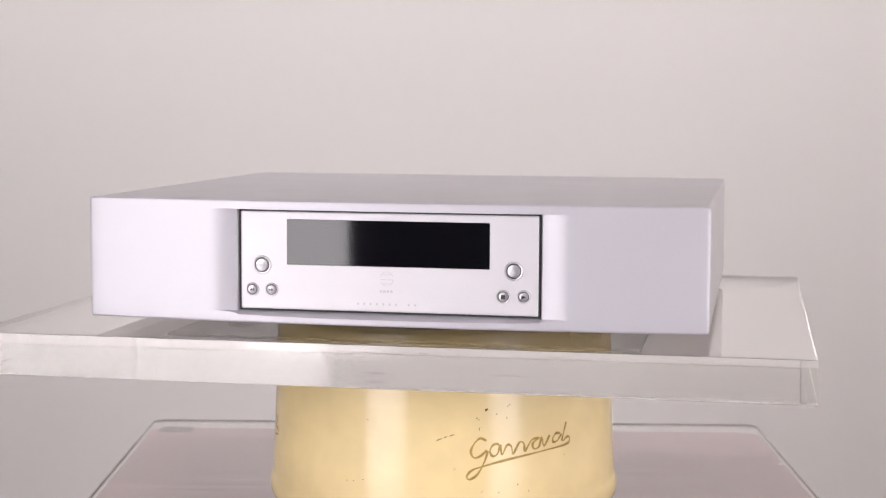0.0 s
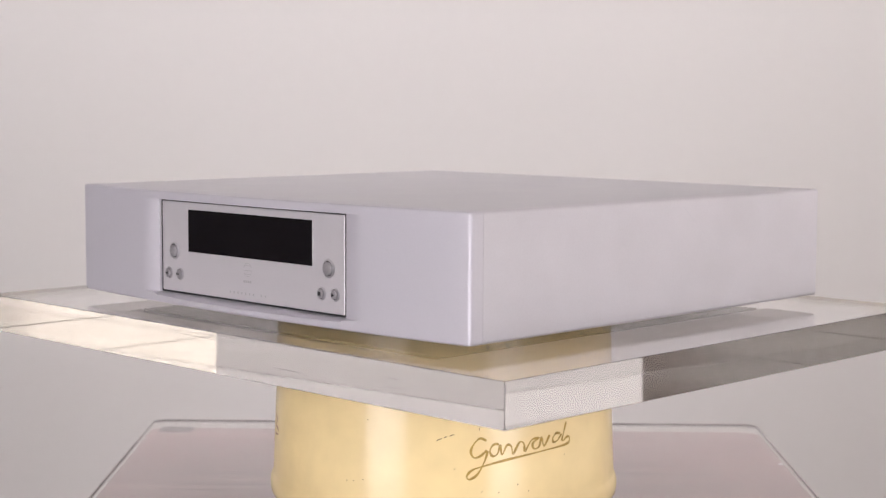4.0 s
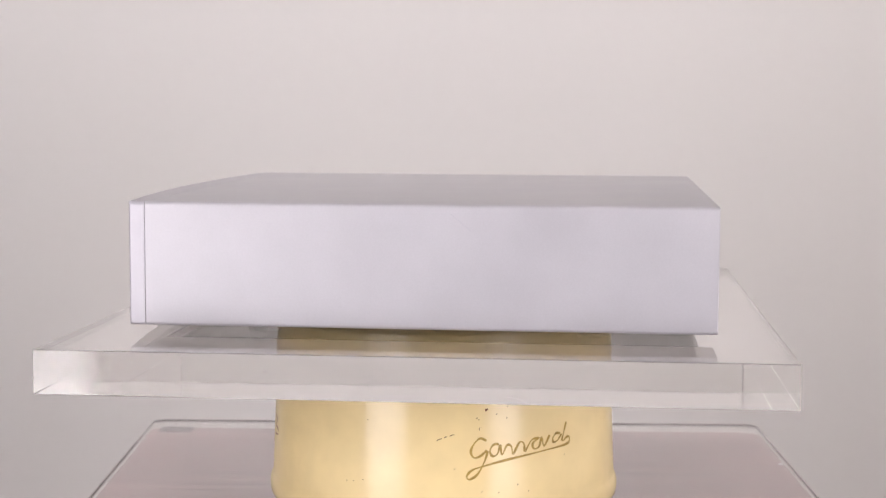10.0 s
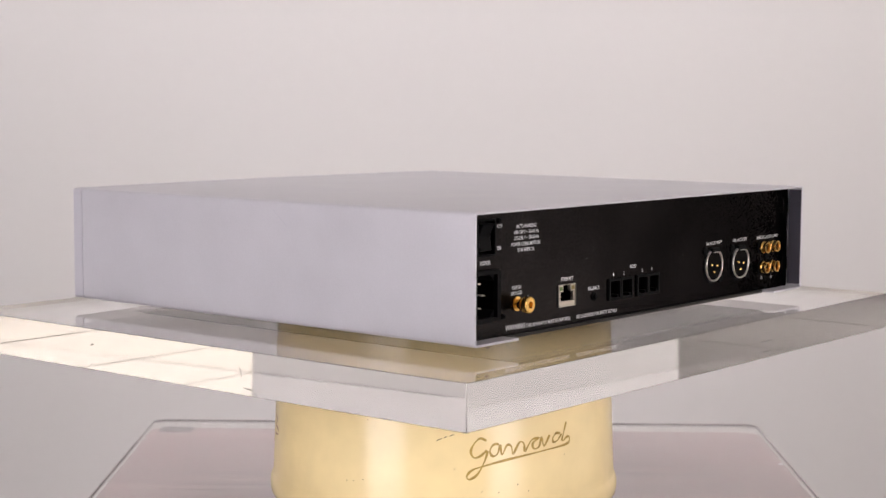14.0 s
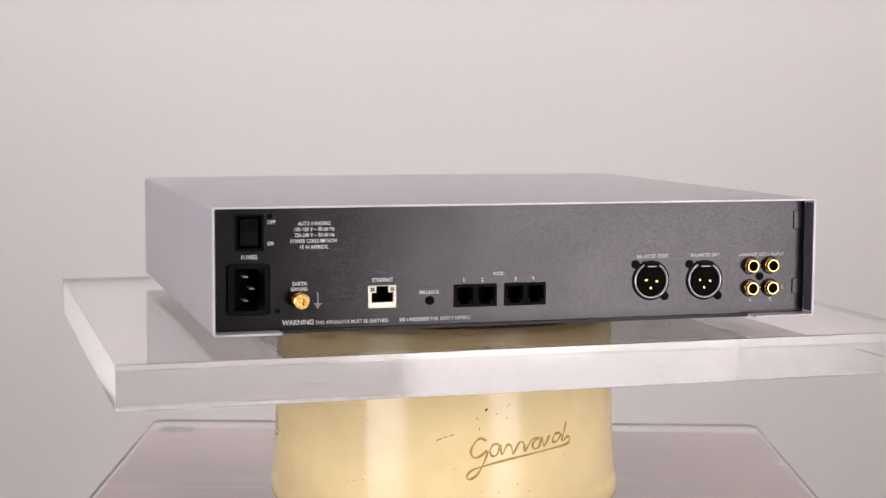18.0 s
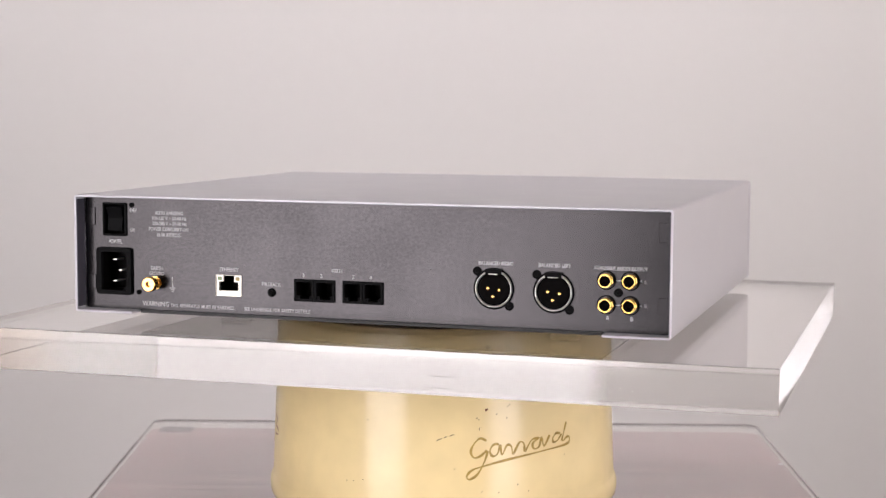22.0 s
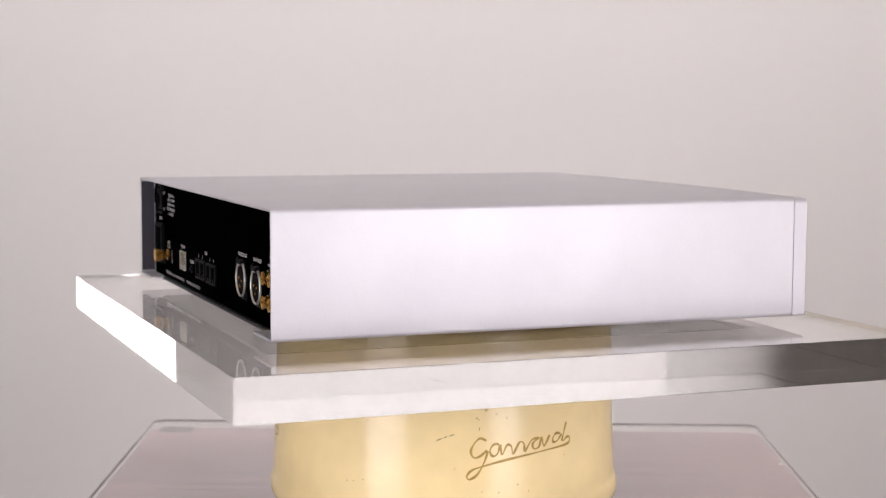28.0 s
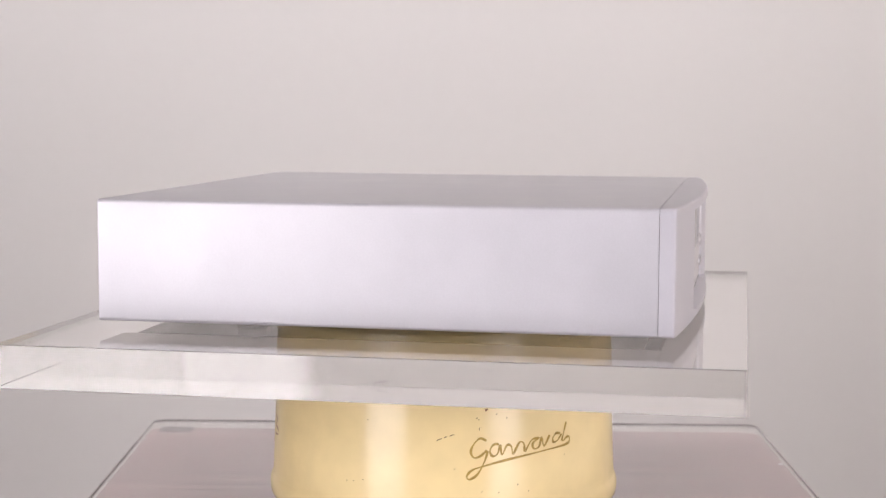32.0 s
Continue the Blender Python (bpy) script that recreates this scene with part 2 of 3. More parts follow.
box(WX0 - 0.1, WX0, PANEL1, WY1, 0, CEIL, bm=northwest)
setting("wall_northwest", northwest, M_DARK, "plain dark corner of the back wall", "wall")
west = setting("wall_west", box(WX0 - 0.1, WX0, PANEL0, PANEL1, 0, CEIL), M_DARK, "dark side wall with brown and grey panels", "wall")

# brown and grey panels with pale joints, mirrored in the acrylic
part("joint_backing", box(WX0 + 0.002, WX0 + 0.012, PANEL0 + 0.01, PANEL1 - 0.01, 0.30, 1.72), M_JOINT, west, "pale joints between the panels")
step = (PANEL1 - PANEL0 - 0.02) / 6
for i in range(6):
    for j in range(4):
        y = PANEL0 + 0.01 + i * step
        part("panel", box(WX0 + 0.008, WX0 + 0.025, y + 0.006, y + step - 0.006, 0.315 + j * 0.35, 0.648 + j * 0.35, 0.003), M_GREY if i < 3 else M_BROWN, west,
             "streaky grey wall panel" if i < 3 else "dark brown wall panel")


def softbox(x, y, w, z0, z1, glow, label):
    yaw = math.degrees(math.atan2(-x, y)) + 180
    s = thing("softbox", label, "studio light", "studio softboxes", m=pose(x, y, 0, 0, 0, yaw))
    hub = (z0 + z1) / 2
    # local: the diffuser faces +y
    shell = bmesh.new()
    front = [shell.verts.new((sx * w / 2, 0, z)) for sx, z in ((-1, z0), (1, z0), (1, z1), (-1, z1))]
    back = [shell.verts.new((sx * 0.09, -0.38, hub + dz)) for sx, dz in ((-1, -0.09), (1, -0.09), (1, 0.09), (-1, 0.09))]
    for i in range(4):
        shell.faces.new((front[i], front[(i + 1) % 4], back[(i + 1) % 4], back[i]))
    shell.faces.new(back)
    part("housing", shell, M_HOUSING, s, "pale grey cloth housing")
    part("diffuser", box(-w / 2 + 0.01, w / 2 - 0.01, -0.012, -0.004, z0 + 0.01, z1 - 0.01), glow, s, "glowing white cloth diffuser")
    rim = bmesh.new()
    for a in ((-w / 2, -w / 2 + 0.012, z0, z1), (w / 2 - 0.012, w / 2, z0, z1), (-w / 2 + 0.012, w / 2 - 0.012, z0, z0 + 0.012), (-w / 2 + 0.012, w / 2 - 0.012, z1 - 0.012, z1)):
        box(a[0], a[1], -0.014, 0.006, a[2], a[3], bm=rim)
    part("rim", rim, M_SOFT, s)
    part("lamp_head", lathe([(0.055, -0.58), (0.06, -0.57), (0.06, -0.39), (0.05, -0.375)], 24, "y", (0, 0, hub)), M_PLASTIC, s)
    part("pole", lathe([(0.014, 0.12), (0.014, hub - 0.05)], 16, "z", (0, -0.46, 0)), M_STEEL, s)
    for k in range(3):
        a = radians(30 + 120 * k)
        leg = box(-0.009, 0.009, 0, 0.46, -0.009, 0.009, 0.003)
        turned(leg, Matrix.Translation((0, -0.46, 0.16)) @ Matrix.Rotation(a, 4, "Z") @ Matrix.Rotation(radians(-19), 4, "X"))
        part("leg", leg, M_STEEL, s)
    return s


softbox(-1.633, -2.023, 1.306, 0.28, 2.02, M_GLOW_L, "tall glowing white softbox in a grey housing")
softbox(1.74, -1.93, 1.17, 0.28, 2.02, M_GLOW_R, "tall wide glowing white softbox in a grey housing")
# added lamp, unseen, hung from the ceiling to brighten the pale wall
lamp = thing("wall_fill_lamp", "added long hooded lamp, out of view, that brightens the pale wall", "ceiling lamp", m=pose(-0.16, 0.45, CEIL - 0.19, -46, 0, 0))
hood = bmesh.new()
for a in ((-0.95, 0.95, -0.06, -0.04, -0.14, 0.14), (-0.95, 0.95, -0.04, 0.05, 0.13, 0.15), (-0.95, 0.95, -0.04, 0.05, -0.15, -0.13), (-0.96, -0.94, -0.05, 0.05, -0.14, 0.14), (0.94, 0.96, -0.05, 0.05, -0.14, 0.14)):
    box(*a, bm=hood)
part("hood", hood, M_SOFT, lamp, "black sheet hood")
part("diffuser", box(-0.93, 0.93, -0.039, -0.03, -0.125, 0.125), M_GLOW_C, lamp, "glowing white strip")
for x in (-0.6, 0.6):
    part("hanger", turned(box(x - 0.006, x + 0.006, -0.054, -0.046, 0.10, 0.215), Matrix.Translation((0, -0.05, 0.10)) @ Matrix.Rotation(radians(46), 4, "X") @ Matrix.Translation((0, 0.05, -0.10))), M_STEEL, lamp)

# ---- plinth, acrylic sheet and tin ----
TABLE = BASE - 0.147
plinth = thing("display_plinth", "pinkish grey laminate display plinth", "plinth", m=pose(0.0085, 0.012, 0, 0, 0, -1.0))
top_bm = plate(round_rect(-0.258, 0.258, -0.258, 0.238, 0.016), 0, TABLE - 0.0122)
for v in top_bm.verts:
    if v.co.x < 0:
        v.co.x -= 0.030 * v.co.y
part("body", top_bm, M_PLINTH, plinth)
sheet = thing("acrylic_sheet", "clear acrylic sheet with rounded corners on the plinth", "sheet", m=pose(0.0085, 0.012, TABLE - 0.012, 0, 0, -1.0))
sheet_bm = plate(round_rect(-0.2625, 0.2625, -0.2645, 0.2645, 0.013, 8), 0, 0.012)
bmesh.ops.bevel(sheet_bm, geom=[e for e in sheet_bm.edges if abs(e.verts[0].co.z - e.verts[1].co.z) < 1e-6], offset=0.0022, segments=3, profile=0.5, affect="EDGES")
for v in sheet_bm.verts:
    if v.co.x < 0:
        v.co.x -= 0.030 * v.co.y          # cut a little out of square
sheet_body = part("sheet", sheet_bm, M_ACRYL, sheet)
sheet_body.visible_shadow = False
# the white colour stands for a glint on a small edge chip
part("chip", lathe([(0.0018, 0.0112), (0.0022, 0.0118), (0.0012, 0.0128)], 10, "z", (0.2535, 0.1056, 0)), M_INK, sheet, "tiny edge chip with its glint painted white")
for x, y, w, d in ((0.203, 0.0545, 0.024, 0.004), (0.207, 0.0400, 0.030, 0.003), (0.2104, 0.1019, 0.003, 0.004), (0.2151, 0.1098, 0.003, 0.004), (-0.205, 0.0893, 0.040, 0.003),
                   (-0.152, 0.0819, 0.036, 0.003), (-0.175, 0.0340, 0.070, 0.003), (-0.190, 0.0180, 0.052, 0.004), (-0.165, 0.1320, 0.040, 0.003), (0.178, 0.1280, 0.034, 0.003)):
    part("smudge", plate(round_rect(x - w / 2, x + w / 2, y - d / 2, y + d / 2, d * 0.45), TABLE - 0.01217, TABLE - 0.01207), M_SMUDGE, plinth, "faint dark smudge")
part("dark_patch", plate(round_rect(-0.258, -0.229, 0.219, 0.241, 0.004), -0.00018, -0.00004), M_PATCH, sheet, "small dark patch under the sheet")

tin = thing("storage_tin", "round cream enamelled tin with a bronze script mark", "tin", m=pose(0, 0, BASE))
TIN_WALL = [(0.1150, -0.0345), (0.1166, -0.0352), (0.1184, -0.075), (0.1200, -0.1195), (0.1201, -0.1235), (0.1206, -0.1246), (0.1216, -0.1262), (0.1222, -0.1285),
            (0.1224, -0.1310), (0.1222, -0.1340), (0.1214, -0.1370), (0.1199, -0.1395), (0.1175, -0.1415), (0.1150, -0.1428), (0.1138, -0.1432)]
part("body", lathe(TIN_WALL, 160), M_TIN, tin)
# the lid's cream is darker and blotchier than the body's
part("lid", lathe([(0.1156, -0.0350), (0.1164, -0.0346), (0.1164, -0.0316), (0.1160, -0.0312)], 128), M_TINLID, tin, "blotchy cream lid, darker than the body")
part("base_rim", lathe([(0.1120, -0.1470), (0.1134, -0.1466), (0.1138, -0.1434), (0.1128, -0.1430)], 128), M_RED, tin, "red-brown base rim")


def tin_radius(z):
    return float(np.interp(-z, [-h for _, h in TIN_WALL], [r for r, _ in TIN_WALL]))


def ribbon(points, width, lift=0.0003, steps=8):
    """A flat stroke on the tin through (degrees, millimetres) points."""
    pts = [Vector((radians(a) * 0.1195, z / 1000)) for a, z in points]
    path = []
    for i in range(len(pts) - 1):
        p0, p1, p2, p3 = pts[max(i - 1, 0)], pts[i], pts[i + 1], pts[min(i + 2, len(pts) - 1)]
        for k in range(steps):
            t = k / steps
            path.append(0.5 * (2 * p1 + (p2 - p0) * t + (2 * p0 - 5 * p1 + 4 * p2 - p3) * t * t + (3 * p1 - p0 - 3 * p2 + p3) * t ** 3))
    path.append(pts[-1])
    bm = bmesh.new()
    rows = []
    for i, p in enumerate(path):
        d = (path[min(i + 1, len(path) - 1)] - path[max(i - 1, 0)]).normalized()
        nrm = Vector((-d.y, d.x)) * width / 2 * (0.75 + 0.25 * math.sin(i * 0.35))
        row = []
        for s in (-1, 1):
            q = p + nrm * s
            a, r = q.x / 0.1195, tin_radius(q.y) + lift
            row.append(bm.verts.new((r * math.sin(a), -r * math.cos(a), q.y)))
        rows.append(row)
    for a, b in zip(rows, rows[1:]):
        bm.faces.new((a[0], b[0], b[1], a[1]))
    return bm


LOOP = [(13.3, -80.5), (11.2, -78.9), (9.1, -83.1), (8.4, -87.8), (9.5, -91.2), (11.6, -89.9), (13.4, -86.4)]
WAVE = [(17.3, -83.1), (15.5, -83.3), (14.4, -87.2), (15.2, -90.6), (16.8, -89.3), (17.7, -83.9), (18.3, -90.2), (19.9, -84.2), (21.4, -85.2), (22.0, -90.0), (24.1, -83.0), (25.7, -84.0), (26.1, -88.8), (28.3, -82.5), (30.1, -81.4), (31.2, -81.5), (28.9, -84.3), (29.3, -88.0), (31.2, -87.0), (32.2, -81.1), (33.1, -87.1), (35.3, -80.4)]
BOWL = [(39.7, -80.4), (37.9, -80.0), (36.5, -83.2), (37.0, -85.5), (38.6, -84.6), (40.3, -80.9)]
RISE = [(42.4, -73.6), (41.7, -77.7), (41.0, -81.9), (40.5, -84.8), (41.4, -85.3), (42.2, -83.8)]
SWASH = [(42.2, -83.8), (43.5, -83.5), (43.9, -85.6), (42.1, -88.3), (32.3, -90.2), (20.3, -93.4), (11.6, -97.2), (8.5, -99.5), (7.1, -103.1), (8.1, -105.0), (10.6, -101.5), (12.7, -93.6), (13.7, -87.1)]
for stroke in (LOOP, WAVE, BOWL, RISE, SWASH):
    part("script_stroke", ribbon(stroke, 0.0017), M_BRONZE, tin, "bronze script stroke")
part("rust_line", ribbon([(82.0, -137.0), (76.0, -139.4), (70.0, -141.2), (64.0, -142.2)], 0.0012, 0.0004), M_CHIP, tin, "thin rusty line at the base")
part("red_chip", ribbon([(-74, -140.8), (-70, -141.6), (-66, -142.1)], 0.0024, 0.0004), M_REDCHIP, tin, "bright red paint chip at the base")
part("rust_line", ribbon([(-84, -136.4), (-80, -138.4), (-75, -140.3)], 0.0012, 0.0004), M_CHIP, tin, "thin rusty line at the base")
part("side_stroke", ribbon([(-77.0, -81.5), (-74.0, -84.0), (-76.5, -88.5), (-72.6, -90.0), (-72.4, -93.5), (-77.0, -94.5)], 0.0014), M_SPECK, tin, "dark end of a script mark")
for a in ((-2.1, -80.0, -0.6, -78.6), (0.2, -78.1, 1.2, -77.4), (1.9, -77.0, 3.4, -76.0)):
    part("scratch", ribbon([(a[0], a[1]), ((a[0] + a[2]) / 2, (a[1] + a[3]) / 2 + 0.2), (a[2], a[3])], 0.0006), M_SPECK, tin, "thin brown scratch")
for a, z, w in ((13.8, -43.0, 0.0022), (13.4, -60.6, 0.0016)):
    part("chip", ribbon([(a - 0.5, z - 0.6), (a, z), (a + 0.5, z + 0.7)], w), M_CHIP, tin, "brown chip in the enamel")
for a, z in ( (16.5, -63.7), (-24.3, -68.9), (11.2, -72.3), (3.4, -98.2), (-31.4, -109.8), (-29.1, -109.3), (-25.6, -107.8), (20.3, -59.1), (19.9, -66.4), (21.0, -58.0), (10.3, -66.0), (10.9, -66.8), (11.1, -73.4), (23.5, -110.1), (17.2, -114.4), (11.8, -113.3), (27.2, -115.0), (41.6, -94.6)):
    part("chip", ribbon([(a - 0.15, z - 0.3), (a, z), (a + 0.2, z + 0.35)], 0.0006), M_SPECK, tin, "small dark chip")

# ---- turning acrylic slab ----
slab = thing("acrylic_slab", "thick clear acrylic slab turning on the tin", "slab", m=pose(0, 0, BASE))
slab_body = part("slab", box(-0.2540, 0.2490, -0.2100, 0.2170, -0.0310, -0.0055, 0.00025, 1), M_ACRYL, slab)
slab_body.data.materials.append(M_EDGE)
for poly in slab_body.data.polygons:
    poly.material_index = 0 if abs(poly.normal.z) > 0.9 else 1


def scuff(face, points, width):
    """A thin scratch on one upright face of the slab, through (along, height) points in millimetres."""
    bm = bmesh.new()
    put = {"east": lambda a, z: (0.24908, a, z), "west": lambda a, z: (-0.25408, a, z), "south": lambda a, z: (a, -0.21008, z), "north": lambda a, z: (a, 0.21708, z)}[face]
    rows = []
    for i, (a, z) in enumerate(points):
        w = width * 0.75 * (0.35 if i in (0, len(points) - 1) else 1.0) / 2
        b, c = points[max(i - 1, 0)], points[min(i + 1, len(points) - 1)]
        d = Vector((c[0] - b[0], c[1] - b[1])).normalized()
        rows.append([bm.verts.new(put(a / 1000 - d.y * w * k, z / 1000 + d.x * w * k)) for k in (-1, 1)])
    for r0, r1 in zip(rows, rows[1:]):
        bm.faces.new((r0[0], r1[0], r1[1], r0[1]))
    part("scuff", bm, M_SCUFF, slab, "thin grey scratch on the polished edge")


for face, points, width in (
        ("east", [(-78.8, -16.0), (-77, -15.2), (-75, -14.9)], 0.0011), ("east", [(-78.6, -28.8), (-77.6, -27.4), (-76.6, -26.3)], 0.0007),
        ("east", [(52.8, -14.1), (54.6, -18.0), (55.4, -21.7)], 0.0006), ("east", [(56.1, -26.4), (60, -27.0), (64, -27.4), (68.8, -29.8)], 0.0009),
        ("east", [(-23.8, -16.4), (-20, -17.1), (-16, -17.6)], 0.0006), ("south", [(65.9, -20.6), (78, -20.4), (90.9, -20.7)], 0.0005),
        ("south", [(24.7, -8.9), (27, -9.3), (29.7, -9.7)], 0.0006), ("south", [(-35, -9.6), (0, -10.0), (24, -10.9)], 0.0004),
        ("north", [(-57.9, -19.9), (-66, -20.1), (-74.7, -19.8)], 0.0007), ("north", [(-58, -26.4), (-66, -26.8), (-74, -26.6)], 0.0006),
        ("north", [(148.3, -19.4), (146.5, -19.8), (145, -20.0)], 0.0006), ("north", [(-110.2, -21.5), (-112, -21.4), (-114, -21.5)], 0.0006),
        ("north", [(-0.8, -6.9), (-2, -7.3), (-3.7, -7.6)], 0.0005), ("west", [(111, -12.1), (105, -13.9), (98.8, -15.3)], 0.0006)):
    scuff(face, points, width)

# ---- network player ----
player = thing("network_player", "silver aluminium network audio player with a bowed front", "audio player", m=pose(-0.00085, 0, BASE))
FRONT_HALF = 0.1904
HALF, TOP, BOTTOM, SEAM, BACK, REARP = 0.1902, 0.0752, 0.0010, -0.1607, 0.1776, 0.1665


def sleeve():
    """The folded case: top, sides and two flanges below, open behind."""
    def path(inset, r):
        x, zt, zb = HALF - inset, TOP - inset, BOTTOM + inset
        pts = [(-0.150, zb)]
        for cx, cz, a0 in ((-x + r, zb + r, 270), (-x + r, zt - r, 180), (x - r, zt - r, 90), (x - r, zb + r, 0)):
            for i in range(6):
                a = radians(a0 - 90 * i / 5)
                pts.append((cx + r * math.cos(a), cz + r * math.sin(a)))
        pts.append((0.150, zb))
        return pts

    out, inn = path(0, 0.0023), path(0.0014, 0.0010)
    bm = bmesh.new()
    ring = [[bm.verts.new((x, y, z)) for x, z in p] for y in (SEAM + 0.0004, BACK) for p in (out, inn)]
    of, inf, ob_, inb = ring
    for i in range(len(out) - 1):
        bm.faces.new((of[i], of[i + 1], ob_[i + 1], ob_[i]))
        bm.faces.new((inf[i], inb[i], inb[i + 1], inf[i + 1]))
        bm.faces.new((ob_[i], ob_[i + 1], inb[i + 1], inb[i]))
        bm.faces.new((of[i], inf[i], inf[i + 1], of[i + 1]))
    for k in (0, -1):
        bm.faces.new((of[k], ob_[k], inb[k], inf[k]))
    bmesh.ops.recalc_face_normals(bm, faces=bm.faces[:])
    bmesh.ops.bevel(bm, geom=[e for e in bm.edges if all(abs(v.co.y - BACK) < 1e-6 for v in e.verts)], offset=0.0003, segments=1, affect="EDGES")
    return bm


def bow(x):
    return -0.1810 + 0.0108 * (x / FRONT_HALF) ** 2


PX, PZ0, PZ1, PY = 0.0917, 0.0085, 0.0690, -0.1738      # front plate: half width, bottom, top, depth


def fascia():
    """Bowed solid front with a pocket whose sides are scooped."""
    xs = sorted({round(s * v, 5) for s in (-1, 1) for v in [i * 0.0105 for i in range(9)] + [PX + 0.0006 + 0.0012 * i for i in range(15)]
                 + [0.1145 + 0.0095 * i for i in range(8)] + [FRONT_HALF - 0.0024, FRONT_HALF - 0.0012, FRONT_HALF - 0.0004, FRONT_HALF]})
    lo, hi = PZ0 - 0.0007, PZ1 + 0.0007

    def corner(x):
        d = abs(x) - (FRONT_HALF - 0.0024)
        return 0.0 if d <= 0 else 0.0024 - math.sqrt(max(0.0024 ** 2 - d * d, 0))

    def depth(x):
        a = abs(x)
        if a <= PX + 0.0007:
            return PY + 0.002
        u = 1 - (a - PX - 0.0006) / 0.0178
        return bow(x) if u <= 0 else bow(x) + (PY - 0.0006 - bow(PX)) * u ** 1.8

    bm = bmesh.new()
    cols = []
    for x in xs:
        c, yb = corner(x), bow(x) + corner(x) * 0.4
        ym = max(depth(x), yb)
        col = [(x, SEAM, BOTTOM + c * 0.6), (x, yb + 0.0008, BOTTOM + c * 0.6), (x, yb, BOTTOM + 0.0008 + c * 0.6), (x, yb, lo - (ym - yb) * 0.33), (x, ym, lo),
               (x, ym, hi), (x, yb, hi), (x, yb, TOP - 0.0008 - c), (x, yb + 0.0008, TOP - c), (x, SEAM, TOP - c)]
        cols.append([bm.verts.new(p) for p in col])
    for a, b in zip(cols, cols[1:]):
        for i in range(9):
            bm.faces.new((a[i], b[i], b[i + 1], a[i + 1]))
        bm.faces.new((a[9], b[9], b[0], a[0]))
    bm.faces.new(cols[0])
    bm.faces.new(cols[-1])
    bmesh.ops.remove_doubles(bm, verts=bm.verts[:], dist=1e-6)
    bmesh.ops.recalc_face_normals(bm, faces=bm.faces[:])
    return bm


part("case", sleeve(), M_ALU, player, "satin silver folded aluminium case")
# thin added plates that make the inner sides darker than the case
for sx in (-1, 1):
    a, b = sorted((sx * (HALF - 0.00145), sx * (HALF - 0.0019)))
    part("inner_plate", box(a, b, REARP + 0.0008, BACK - 0.0006, BOTTOM + 0.0030, TOP - 0.0030), M_INNER, player, "dark inner side of the case")
mark = bmesh.new()
for k in range(3):
    y, z = 0.0220 + k * 0.00415, 0.0692 + k * -0.00340
    mark.faces.new([mark.verts.new((HALF + 0.00006, y + dy, z + dz)) for dy, dz in ((0, 0.0003), (0.0036, -0.0030), (0.0042, -0.0028), (0.0008, 0.0005))])
part("rub_mark", mark, M_RUB, player, "faint grey rub on the case side")
part("fascia", fascia(), M_FASCIA, player, "bowed solid aluminium front")
part("seam", box(-HALF + 0.0007, HALF - 0.0007, SEAM - 0.0002, SEAM + 0.0022, BOTTOM + 0.0007, TOP - 0.0007), M_SEAM, player, "narrow grey seam behind the front")
part("pocket_gap", box(-PX - 0.0005, PX + 0.0005, PY + 0.0003, PY + 0.0018, PZ0 - 0.0005, PZ1 + 0.0005), M_GAP, player, "black line round the front plate")
plate_ob = part("front_plate", box(-PX + 0.0003, PX - 0.0003, PY, PY + 0.0024, PZ0 + 0.0003, PZ1 - 0.0003, 0.0010, 3), M_PANEL, player, "flat silver control plate")
part("display_bezel", box(-0.0625, 0.0623, PY - 0.00010, PY + 0.0005, 0.0359, 0.0641, 0.0002), M_PANEL, plate_ob, "thin chamfer round the display")
part("display", box(-0.0622, 0.0620, PY - 0.0003, PY + 0.0006, 0.0362, 0.0638, 0.0002), M_GLASS, plate_ob, "glossy black display window")


